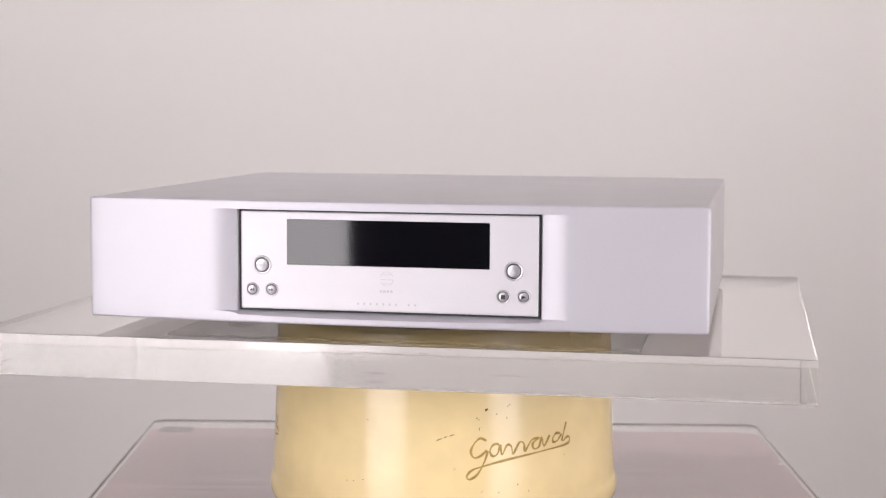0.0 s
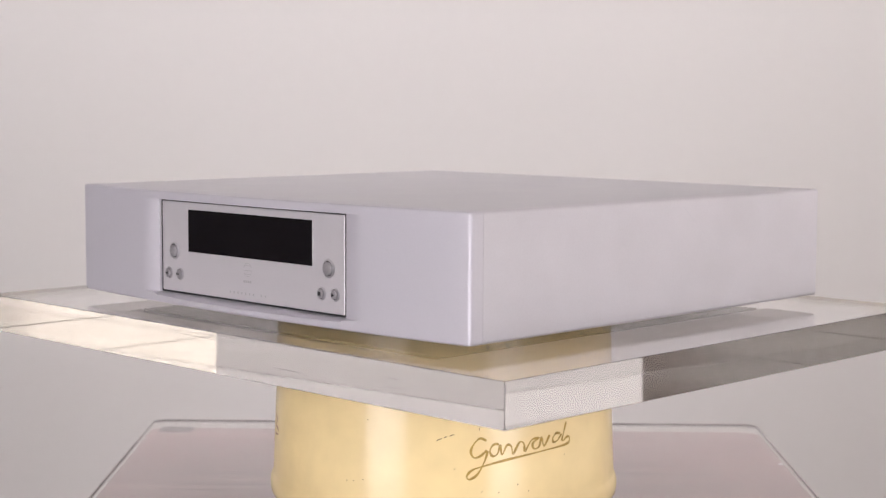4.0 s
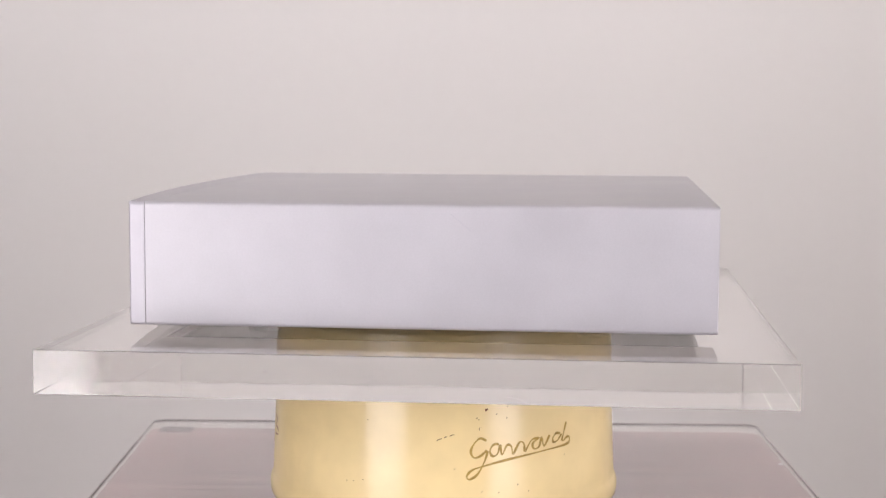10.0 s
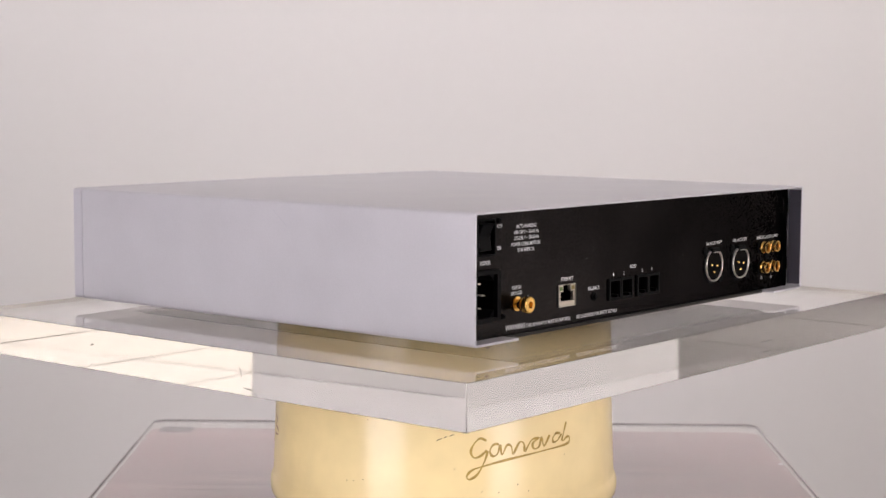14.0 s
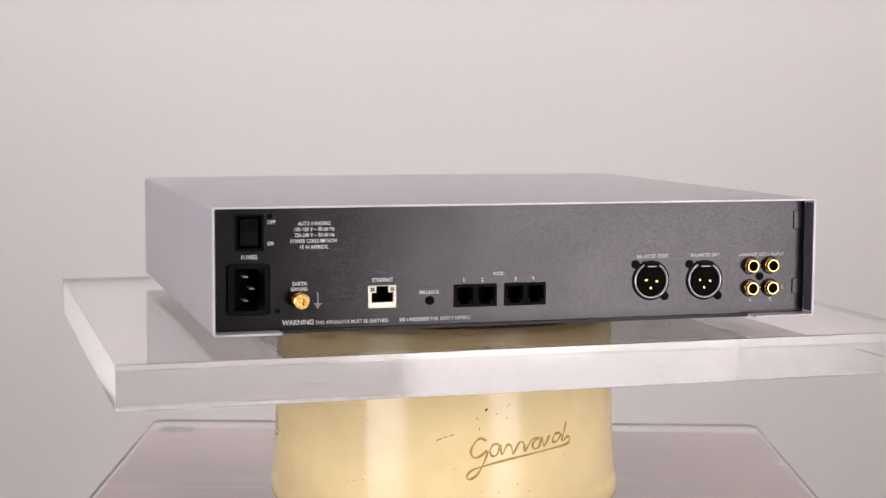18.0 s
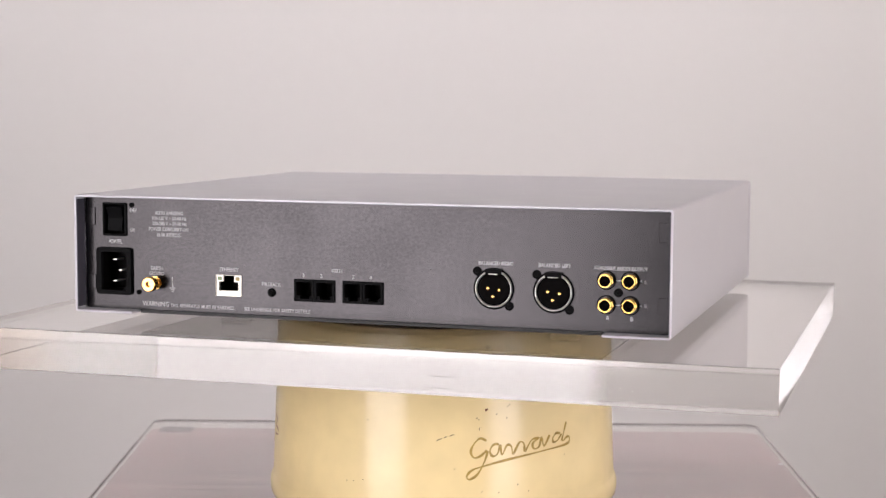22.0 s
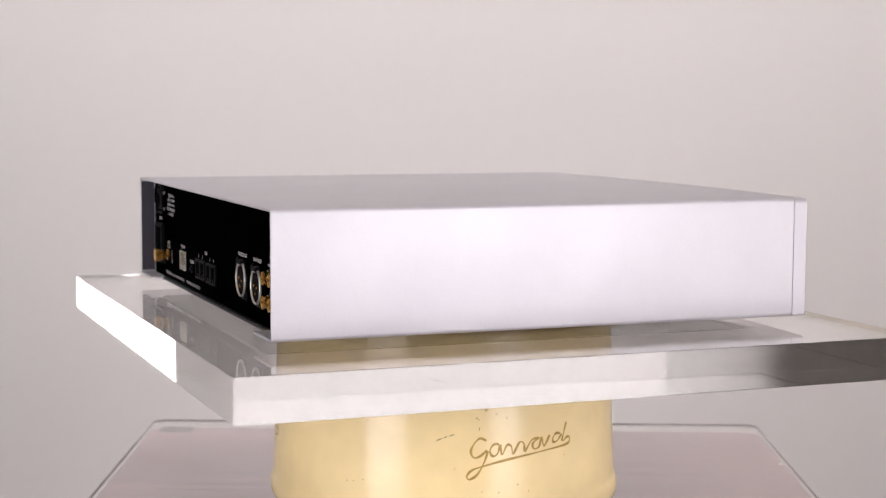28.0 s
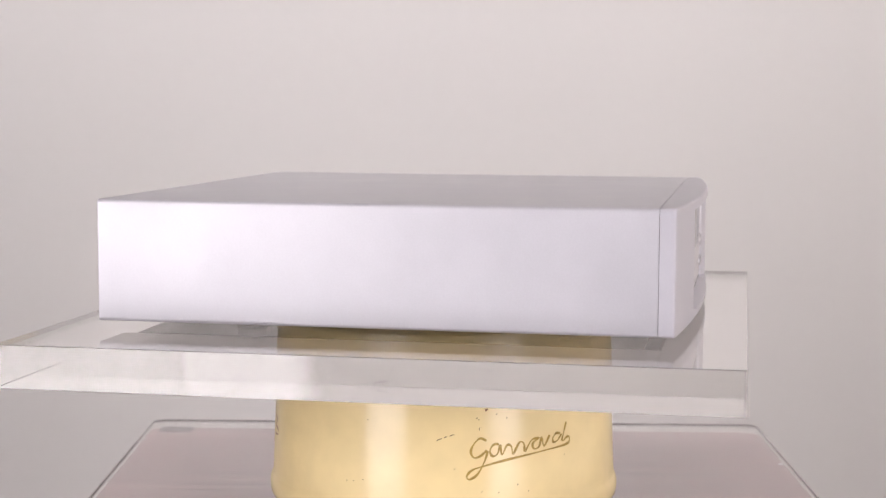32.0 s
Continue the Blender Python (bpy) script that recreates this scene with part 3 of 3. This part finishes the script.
def push_button(x, z, r, icon):
    b = part("button", lathe([(r * 0.78, PY + 0.0005), (r * 0.78, PY - 0.0010), (r * 0.70, PY - 0.0016), (r * 0.35, PY - 0.0019), (0.0001, PY - 0.0020)], 32, "y", (x, 0, z)), M_BUTTON, plate_ob, "round polished push button")
    part("ring", lathe([(r * 0.88, PY - 0.0002), (r * 0.90, PY - 0.0008), (r * 1.0, PY - 0.0009), (r * 1.12, PY - 0.0002)], 32, "y", (x, 0, z), cap=False), M_RING, b, "raised silver ring")
    part("shadow_gap", lathe([(r * 0.78, PY - 0.00030), (r * 0.88, PY - 0.00030)], 32, "y", (x, 0, z), cap=False), M_GAP, b)
    bm = bmesh.new()
    s = r * 0.36
    flat = Matrix.Translation((x, PY - 0.0021, z)) @ FRONT

    def poly(pts):
        bm.faces.new([bm.verts.new((px * s, py * s, 0)) for px, py in pts])

    if icon == "stop":
        poly([(-1, -1), (1, -1), (1, 1), (-1, 1)])
    elif icon == "play":
        poly([(-1, -1.1), (1.2, 0), (-1, 1.1)])
    elif icon == "back":
        poly([(0, 0), (1.2, -0.8), (1.2, 0.8)]), poly([(-1.2, 0), (0, -0.8), (0, 0.8)])
    elif icon == "next":
        poly([(-1.2, -0.8), (0, 0), (-1.2, 0.8)]), poly([(0, -0.8), (1.2, 0), (0, 0.8)])
    elif icon == "bars":
        for k in range(4):
            poly([(-1.7 + k * 0.95, -0.45), (-1.1 + k * 0.95, -0.45), (-1.1 + k * 0.95, 0.45), (-1.7 + k * 0.95, 0.45)])
    else:
        for k in range(15):
            a, c = radians(120 + 300 * k / 14), radians(120 + 300 * (k + 1) / 14)
            if k < 14:
                poly([(1.1 * math.cos(a), 1.1 * math.sin(a)), (0.85 * math.cos(a), 0.85 * math.sin(a)), (0.85 * math.cos(c), 0.85 * math.sin(c)), (1.1 * math.cos(c), 1.1 * math.sin(c))][::-1])
        poly([(-0.12, 0.3), (0.12, 0.3), (0.12, 1.25), (-0.12, 1.25)])
    part("icon", turned(bm, flat), M_PRINT if icon in ("bars", "power") else M_ICON, b)


push_button(-0.0776, 0.0358, 0.0051, "bars")
push_button(-0.0838, 0.0208, 0.0036, "back")
push_button(-0.0717, 0.0209, 0.0036, "next")
push_button(0.0765, 0.0357, 0.0051, "power")
push_button(0.0703, 0.0204, 0.0036, "stop")
push_button(0.0825, 0.0206, 0.0036, "play")

# maker's mark as plain shapes
mark = bmesh.new()
for z, w in ((0.0316, 0.0060), (0.0286, 0.0084), (0.0262, 0.0062)):
    box(-0.0004 - w / 2, -0.0004 + w / 2, PY - 0.00015, PY - 0.00005, z - 0.00014, z + 0.00014, bm=mark)
for k in range(36):
    if k % 18 in (0, 1, 17):
        continue
    a = radians(10 * k + 5)
    cx, cz = -0.0004 + 0.0040 * math.cos(a), 0.0290 + 0.0042 * math.sin(a)
    box(cx - 0.00030, cx + 0.00030, PY - 0.00015, PY - 0.00005, cz - 0.00014, cz + 0.00014, bm=mark)
part("maker_mark", mark, M_PRINT, plate_ob, "faint grey maker's mark of thin bars")
word = bmesh.new()
for k in range(4):
    box(-0.0046 + k * 0.0021, -0.0031 + k * 0.0021, PY - 0.00015, PY - 0.00005, 0.0208, 0.0222, bm=word)
part("mark_bars", word, M_PRINT, plate_ob)
line = bmesh.new()
for k in (0, 1, 2, 3, 4, 5, 6, 8, 9):
    box(-0.0186 + k * 0.0039, -0.0175 + k * 0.0039, PY - 0.00015, PY - 0.00005, 0.0131, 0.0144, bm=line)
part("model_bars", line, M_PRINT, plate_ob, "spaced row of small grey bars")

# base and feet
part("base_tray", box(-0.1485, 0.1485, -0.150, 0.1690, 0.0008, 0.0026), M_TRAY, player, "dark steel base tray")
for sx in (-1, 1):
    for y in (-0.105, 0.105):
        part("foot", lathe([(0.0085, -0.0053), (0.0092, -0.0050), (0.0100, 0.0012)], 32, "z", (sx * 0.112, y, 0)), M_RUBBER, player, "round dark rubber foot")

# ---- rear panel ----
HOLES = [(0.1600, 0.1745, 0.0500, 0.0690), (0.1585, 0.1765, 0.0143, 0.0388), (0.0800, 0.0968, 0.0140, 0.0265),
         (0.0325, 0.0428, 0.0140, 0.0245), (0.0190, 0.0295, 0.0140, 0.0245), (0.0008, 0.0112, 0.0140, 0.0245), (-0.0122, -0.0020, 0.0140, 0.0245)]


def rear_sheet():
    x0, x1, z0, z1 = -HALF + 0.0022, HALF - 0.0022, 0.0019, TOP - 0.0020
    xs = sorted({x0, x1, *[h[0] for h in HOLES], *[h[1] for h in HOLES]})
    zs = sorted({z0, z1, *[h[2] for h in HOLES], *[h[3] for h in HOLES]})
    bm = bmesh.new()
    vs = {}

    def v(x, z):
        if (x, z) not in vs:
            vs[(x, z)] = bm.verts.new((x, REARP, z))
        return vs[(x, z)]

    for a, b in zip(xs, xs[1:]):
        for c, d in zip(zs, zs[1:]):
            mx, mz = (a + b) / 2, (c + d) / 2
            if not any(h[0] < mx < h[1] and h[2] < mz < h[3] for h in HOLES):
                bm.faces.new((v(b, c), v(a, c), v(a, d), v(b, d)))
    return bm


rear = part("rear_panel", rear_sheet(), M_BLACK, player, "black brushed metal connector panel")


def well(x0, x1, z0, z1, depth, material, parent, name="socket_well"):
    """A box open towards the back of the player."""
    bm = bmesh.new()
    o = [bm.verts.new((x, REARP, z)) for x, z in ((x0, z0), (x1, z0), (x1, z1), (x0, z1))]
    i = [bm.verts.new((x, REARP - depth, z)) for x, z in ((x0, z0), (x1, z0), (x1, z1), (x0, z1))]
    for k in range(4):
        bm.faces.new((o[k], i[k], i[(k + 1) % 4], o[(k + 1) % 4]))
    bm.faces.new(i)
    return part(name, bm, material, parent)


def bezel(x0, x1, z0, z1, hole, rise, material, parent, name="bezel", label="", r=0.001):
    """A raised frame round an opening."""
    bm = bmesh.new()
    hx0, hx1, hz0, hz1 = hole
    out = round_rect(x0, x1, z0, z1, r, 3)
    inn = round_rect(hx0, hx1, hz0, hz1, 0.0004, 3)
    rings = []
    for pts, y in ((out, REARP), (out, REARP + rise * 0.7), ([(a + (0.0003 if a < (x0 + x1) / 2 else -0.0003), b + (0.0003 if b < (z0 + z1) / 2 else -0.0003)) for a, b in out], REARP + rise), (inn, REARP + rise), (inn, REARP - 0.001)):
        rings.append([bm.verts.new((a, y, b)) for a, b in pts])
    n = len(out)
    for a, b in zip(rings, rings[1:]):
        for i in range(n):
            bm.faces.new((a[i], a[(i + 1) % n], b[(i + 1) % n], b[i]))
    bmesh.ops.recalc_face_normals(bm, faces=bm.faces[:])
    return part(name, bm, material, parent, label)


# power switch
sw = bezel(0.1587, 0.1757, 0.0488, 0.0700, HOLES[0], 0.0012, M_PLASTIC, player, "power_switch", "black rocker power switch")
well(*HOLES[0], 0.006, M_DEEP, sw)
rock = bmesh.new()
prof = [(-0.0015, 0.0518), (0.0006, 0.0522), (-0.0008, 0.0600), (0.0024, 0.0672), (-0.0015, 0.0676)]
ra = [rock.verts.new((0.1620, REARP + y, z)) for y, z in prof]
rb = [rock.verts.new((0.1725, REARP + y, z)) for y, z in prof]
for i in range(5):
    rock.faces.new((ra[i], ra[(i + 1) % 5], rb[(i + 1) % 5], rb[i]))
rock.faces.new(ra), rock.faces.new(rb)
bmesh.ops.recalc_face_normals(rock, faces=rock.faces[:])
bmesh.ops.bevel(rock, geom=rock.edges[:], offset=0.0004, segments=2, profile=0.5, affect="EDGES")
part("rocker", rock, M_PLASTIC, sw)
# mains inlet
iec = bezel(0.1550, 0.1802, 0.0115, 0.0415, HOLES[1], 0.0022, M_PLASTIC, player, "mains_inlet", "black three-pin mains inlet", 0.002)
well(*HOLES[1], 0.014, M_DEEP, iec)
for x, z in ((0.1690, 0.0335), (0.1652, 0.0267), (0.1690, 0.0197)):
    part("pin", box(x - 0.0013, x + 0.0014, REARP - 0.013, REARP - 0.0025, z - 0.00032, z + 0.00032, 0.0001), M_NICKEL, iec, "flat steel pin")
for z, up in ((HOLES[1][3], -1), (HOLES[1][2], 1)):
    x = HOLES[1][0]
    cut = bmesh.new()
    rows = [[cut.verts.new((px, y, pz)) for px, pz in ((x, z), (x + 0.0042, z), (x, z + up * 0.0042))] for y in (REARP - 0.012, REARP - 0.0004)]
    cut.faces.new(rows[0]), cut.faces.new(rows[1])
    for k in range(3):
        cut.faces.new((rows[0][k], rows[0][(k + 1) % 3], rows[1][(k + 1) % 3], rows[1][k]))
    bmesh.ops.recalc_face_normals(cut, faces=cut.faces[:])
    part("cut_corner", cut, M_PLASTIC, iec)
# earth terminal
earth = part("earth_terminal", lathe([(0.0042, REARP), (0.0042, REARP + 0.0014), (0.0028, REARP + 0.0016), (0.0028, REARP + 0.0041), (0.0037, REARP + 0.0043),
                                      (0.0037, REARP + 0.0055), (0.0030, REARP + 0.0057), (0.0030, REARP + 0.0064), (0.0043, REARP + 0.0067), (0.0046, REARP + 0.0070), (0.0046, REARP + 0.0103),
                                      (0.0041, REARP + 0.0107), (0.0020, REARP + 0.0107), (0.0018, REARP + 0.0084)], 32, "y", (0.1387, 0, 0.0200)), M_GOLD, player, "gold-plated earth binding post")
for k in range(20):
    a = 2 * math.pi * k / 20
    part("knurl", box(0.1387 + 0.0045 * math.cos(a) - 0.0003, 0.1387 + 0.0045 * math.cos(a) + 0.0003, REARP + 0.0072, REARP + 0.0101, 0.0200 + 0.0045 * math.sin(a) - 0.0003, 0.0200 + 0.0045 * math.sin(a) + 0.0003, 0.0002), M_GOLD, earth)
sym = bmesh.new()
for w, z0, z1 in ((0.0004, 0.0172, 0.0240), (0.0044, 0.0169, 0.0173), (0.0028, 0.0158, 0.0162), (0.0013, 0.0147, 0.0151)):
    box(0.1272 - w / 2, 0.1272 + w / 2, REARP + 0.00005, REARP + 0.00012, z0, z1, bm=sym)
part("earth_symbol", sym, M_INK, rear)
# network socket
eth = bezel(0.0797, 0.0972, 0.0134, 0.0270, HOLES[2], 0.0010, M_TINNED, player, "network_socket", "tinned steel network socket", 0.0006)
well(*HOLES[2], 0.012, M_DEEP, eth)
part("shell_sill", box(0.0802, 0.0966, REARP - 0.002, REARP + 0.0003, 0.0140, 0.0168), M_TINNED, eth)
for sx, x, lens, words in ((1, 0.0966, M_LED_G, "small green lamp lens"), (-1, 0.0802, M_LED_Y, "small amber lamp lens")):
    for k in range(3):
        a, b = sorted((x, x - sx * 0.0017))
        part("shell_tooth", box(a, b, REARP - 0.002, REARP + 0.0004, 0.0170 + k * 0.0019, 0.0184 + k * 0.0019), M_TINNED, eth)
    a, b = sorted((x, x - sx * 0.0009))
    part("shell_side", box(a, b, REARP - 0.002, REARP + 0.0002, 0.0168, 0.0226), M_TINNED, eth)
    a, b = sorted((x, x - sx * 0.0044))
    part("shoulder", box(a, b, REARP - 0.002, REARP + 0.0003, 0.0226, 0.0263), M_TINNED, eth)
    a, b = sorted((x - sx * 0.0008, x - sx * 0.0036))
    part("led", box(a, b, REARP - 0.001, REARP + 0.0006, 0.0233, 0.0257, 0.0002), lens, eth, words)
# reset button
fb = part("fallback_button", lathe([(0.0027, REARP), (0.0027, REARP + 0.0007), (0.0021, REARP + 0.0009), (0.0020, REARP + 0.0001)], 24, "y", (0.0594, 0, 0.0170)), M_PLASTIC, player, "small black fallback button")
part("cap", lathe([(0.0015, REARP), (0.0015, REARP + 0.0016), (0.0012, REARP + 0.0019)], 20, "y", (0.0594, 0, 0.0170)), M_PLASTIC, fb)
# serial sockets
for x0, x1, a, b in ((0.0176, 0.0443, HOLES[3], HOLES[4]), (-0.0137, 0.0125, HOLES[5], HOLES[6])):
    mid = (a[0] + b[1]) / 2
    s1 = bezel(mid, x1, 0.0124, 0.0261, a, 0.0014, M_PLASTIC, player, "serial_socket", "black modular serial socket", 0.0003)
    s2 = bezel(x0, mid, 0.0124, 0.0261, b, 0.0014, M_PLASTIC, player, "serial_socket", "black modular serial socket", 0.0003)
    for s, h in ((s1, a), (s2, b)):
        well(*h, 0.011, M_DEEP, s)
        c = (h[0] + h[1]) / 2
        part("latch_edge", box(h[0], c - 0.0032, REARP - 0.004, REARP + 0.0004, 0.0140, 0.0158), M_PLASTIC, s)
        part("latch_edge", box(c + 0.0032, h[1], REARP - 0.004, REARP + 0.0004, 0.0140, 0.0158), M_PLASTIC, s)


def screw(x, z, r, parent):
    s = part("screw", lathe([(r, REARP), (r, REARP + 0.0006), (r * 0.75, REARP + 0.0012), (r * 0.45, REARP + 0.0013), (r * 0.40, REARP + 0.0006)], 20, "y", (x, 0, z)), M_PLASTIC, parent, "black cross-head screw")
    return s


# balanced sockets
for cx, cz in ((-0.0828, 0.0252), (-0.1190, 0.0245)):
    x = part("balanced_socket", lathe([(0.0112, REARP)] + [(0.0107 + 0.0004 * math.cos(radians(20 * i)), REARP + 0.0012 + 0.0007 * math.sin(radians(20 * i))) for i in range(10)] + [(0.0100, REARP + 0.0003)], 48, "y", (cx, 0, cz), cap=False),
             M_NICKEL, player, "round three-pin balanced socket with a bright rim")
    part("insert", lathe([(0.0099, REARP + 0.0010), (0.0092, REARP + 0.0010), (0.0090, REARP + 0.0003), (0.0001, REARP + 0.0003)], 40, "y", (cx, 0, cz)), M_DEEP, x)
    part("flange", lathe([(0.0124, REARP), (0.0124, REARP + 0.0006), (0.0114, REARP + 0.0008)], 40, "y", (cx, 0, cz), cap=False), M_PLASTIC, x)
    for px, pz in ((0.0034, 0.0002), (-0.0036, -0.0006), (0.0004, -0.0046)):
        part("pin", lathe([(0.0009, REARP + 0.0002), (0.0009, REARP + 0.0016), (0.0004, REARP + 0.0020)], 16, "y", (cx + px, 0, cz + pz)), M_GOLD, x, "gold contact pin")
    part("key_notch", box(cx - 0.0050, cx + 0.0050, REARP + 0.0006, REARP + 0.0026, cz + 0.0088, cz + 0.0118, 0.0005), M_PLASTIC, x)
    # bright strip put into the notch as a fixed glint line
    part("glint_strip", box(cx - 0.0030, cx + 0.0030, REARP + 0.0020, REARP + 0.0029, cz + 0.0086, cz + 0.0091, 0.0002), M_NICKEL, x, "thin bright strip in place of a glint")
    screw(cx + 0.0102, cz + 0.0101, 0.0027, x)
    screw(cx - 0.0095, cz - 0.0100, 0.0027, x)
# phono sockets
for cx in (-0.1503, -0.1642):
    for cz in (0.0328, 0.0186):
        r = part("phono_socket", lathe([(0.0040, REARP), (0.0041, REARP + 0.0006), (0.0041, REARP + 0.0022), (0.0038, REARP + 0.0024), (0.0040, REARP + 0.0046), (0.0038, REARP + 0.0056), (0.0033, REARP + 0.0056), (0.0030, REARP + 0.0048), (0.0029, REARP + 0.0021)], 32, "y", (cx, 0, cz), cap=False), M_GOLD, player, "gold-plated phono socket")
        part("insulator", lathe([(0.0028, REARP + 0.0035), (0.0012, REARP + 0.0035), (0.0011, REARP + 0.0021)], 24, "y", (cx, 0, cz)), M_DEEP, r, "black insulator")
        part("flange", lathe([(0.0056, REARP), (0.0056, REARP + 0.0006), (0.0049, REARP + 0.0008)], 32, "y", (cx, 0, cz), cap=False), M_PLASTIC, r)
screw(-0.1573, 0.0258, 0.0026, rear)
for x, z, r in ((0.1553, 0.0687, 0.0016), (0.1508, 0.0136, 0.0016)):
    screw(x, z, r, rear)
link = bmesh.new()
for z in (0.0328, 0.0186):
    box(-0.1586, -0.1556, REARP + 0.00005, REARP + 0.00012, z - 0.0002, z + 0.0002, bm=link)
    box(-0.1709, -0.1698, REARP + 0.00005, REARP + 0.00012, z - 0.0002, z + 0.0002, bm=link)
part("link_lines", link, M_INK, rear)
# folded fixing tabs at both ends
for sx, x, wide in ((1, 0.1812, 0.0068), (-1, -0.1803, 0.0074)):
    for z0, z1 in ((0.0555, 0.0668), (0.0145, 0.0238)):
        a, b = sorted((x, x + sx * wide))
        part("fixing_tab", box(a, b, REARP + 0.0002, REARP + 0.0007, z0, z1, 0.0002), M_BLACK, rear)

T = REARP + 0.00012
for words, x0, x1, z, cap in (
        ("OFF", 0.1570, 0.1523, 0.0653, 0.0024), ("ON", 0.1570, 0.1535, 0.0530, 0.0024), ("POWER", 0.1722, 0.1628, 0.0453, 0.0026),
        ("AUTO RANGING", 0.1392, 0.1200, 0.0642, 0.0023), ("100-120 V ~ 50-60 Hz", 0.1412, 0.1174, 0.0609, 0.0023),
        ("220-240 V ~ 50-60 Hz", 0.1412, 0.1174, 0.0575, 0.0023), ("POWER CONSUMPTION", 0.1436, 0.1162, 0.0540, 0.0023), ("15 W APPROX.", 0.1378, 0.1213, 0.0505, 0.0023),
        ("EARTH", 0.1424, 0.1341, 0.0292, 0.0023), ("GROUND", 0.1436, 0.1334, 0.0260, 0.0023), ("ETHERNET", 0.0948, 0.0821, 0.0301, 0.0023),
        ("FALLBACK", 0.0662, 0.0538, 0.0220, 0.0023), ("RS232", 0.0200, 0.0130, 0.0321, 0.0022), ("1", 0.0389, 0.0383, 0.0286, 0.0023), ("2", 0.0276, 0.0262, 0.0286, 0.0023),
        ("3", 0.0067, 0.0053, 0.0286, 0.0023), ("4", -0.0045, -0.0060, 0.0287, 0.0023), ("WARNING", 0.1487, 0.1301, 0.0066, 0.0031),
        ("THIS APPARATUS MUST BE EARTHED.", 0.1290, 0.0846, 0.0061, 0.0022), ("SEE UNDERSIDE FOR SAFETY DETAILS", 0.0783, 0.0344, 0.0061, 0.0022),
        ("BALANCED RIGHT", -0.0732, -0.0943, 0.0402, 0.0023), ("BALANCED LEFT", -0.1096, -0.1287, 0.0402, 0.0023), ("ANALOGUE AUDIO OUTPUT", -0.1423, -0.1738, 0.0398, 0.0022),
        ("A", -0.1499, -0.1517, 0.0110, 0.0023), ("B", -0.1642, -0.1658, 0.0108, 0.0023), ("L", -0.1722, -0.1734, 0.0326, 0.0021), ("R", -0.1722, -0.1736, 0.0186, 0.0021)):
    lettering(words, x0 - 0.0003, x1 - 0.0003, z, cap, T, REAR, M_INK, rear)


# ---- what turns ----
def motions():
    angles = (-10.66, -27.49, -44.43, -61.40, -78.35, -95.27, -112.18, -129.10, -146.05, -163.06, -180.14, -197.27, -214.40, -231.45, -248.28, -264.71, -280.46)
    walk(slab, [(2 * i, pose(0, 0, BASE, 0, 0, a)) for i, a in enumerate(angles)])
    walk(player, [(2 * i, pose(0, 0, BASE, 0, 0, a) @ pose(-0.00085, 0, 0, 0, 0, -0.38)) for i, a in enumerate(angles)])


motions()
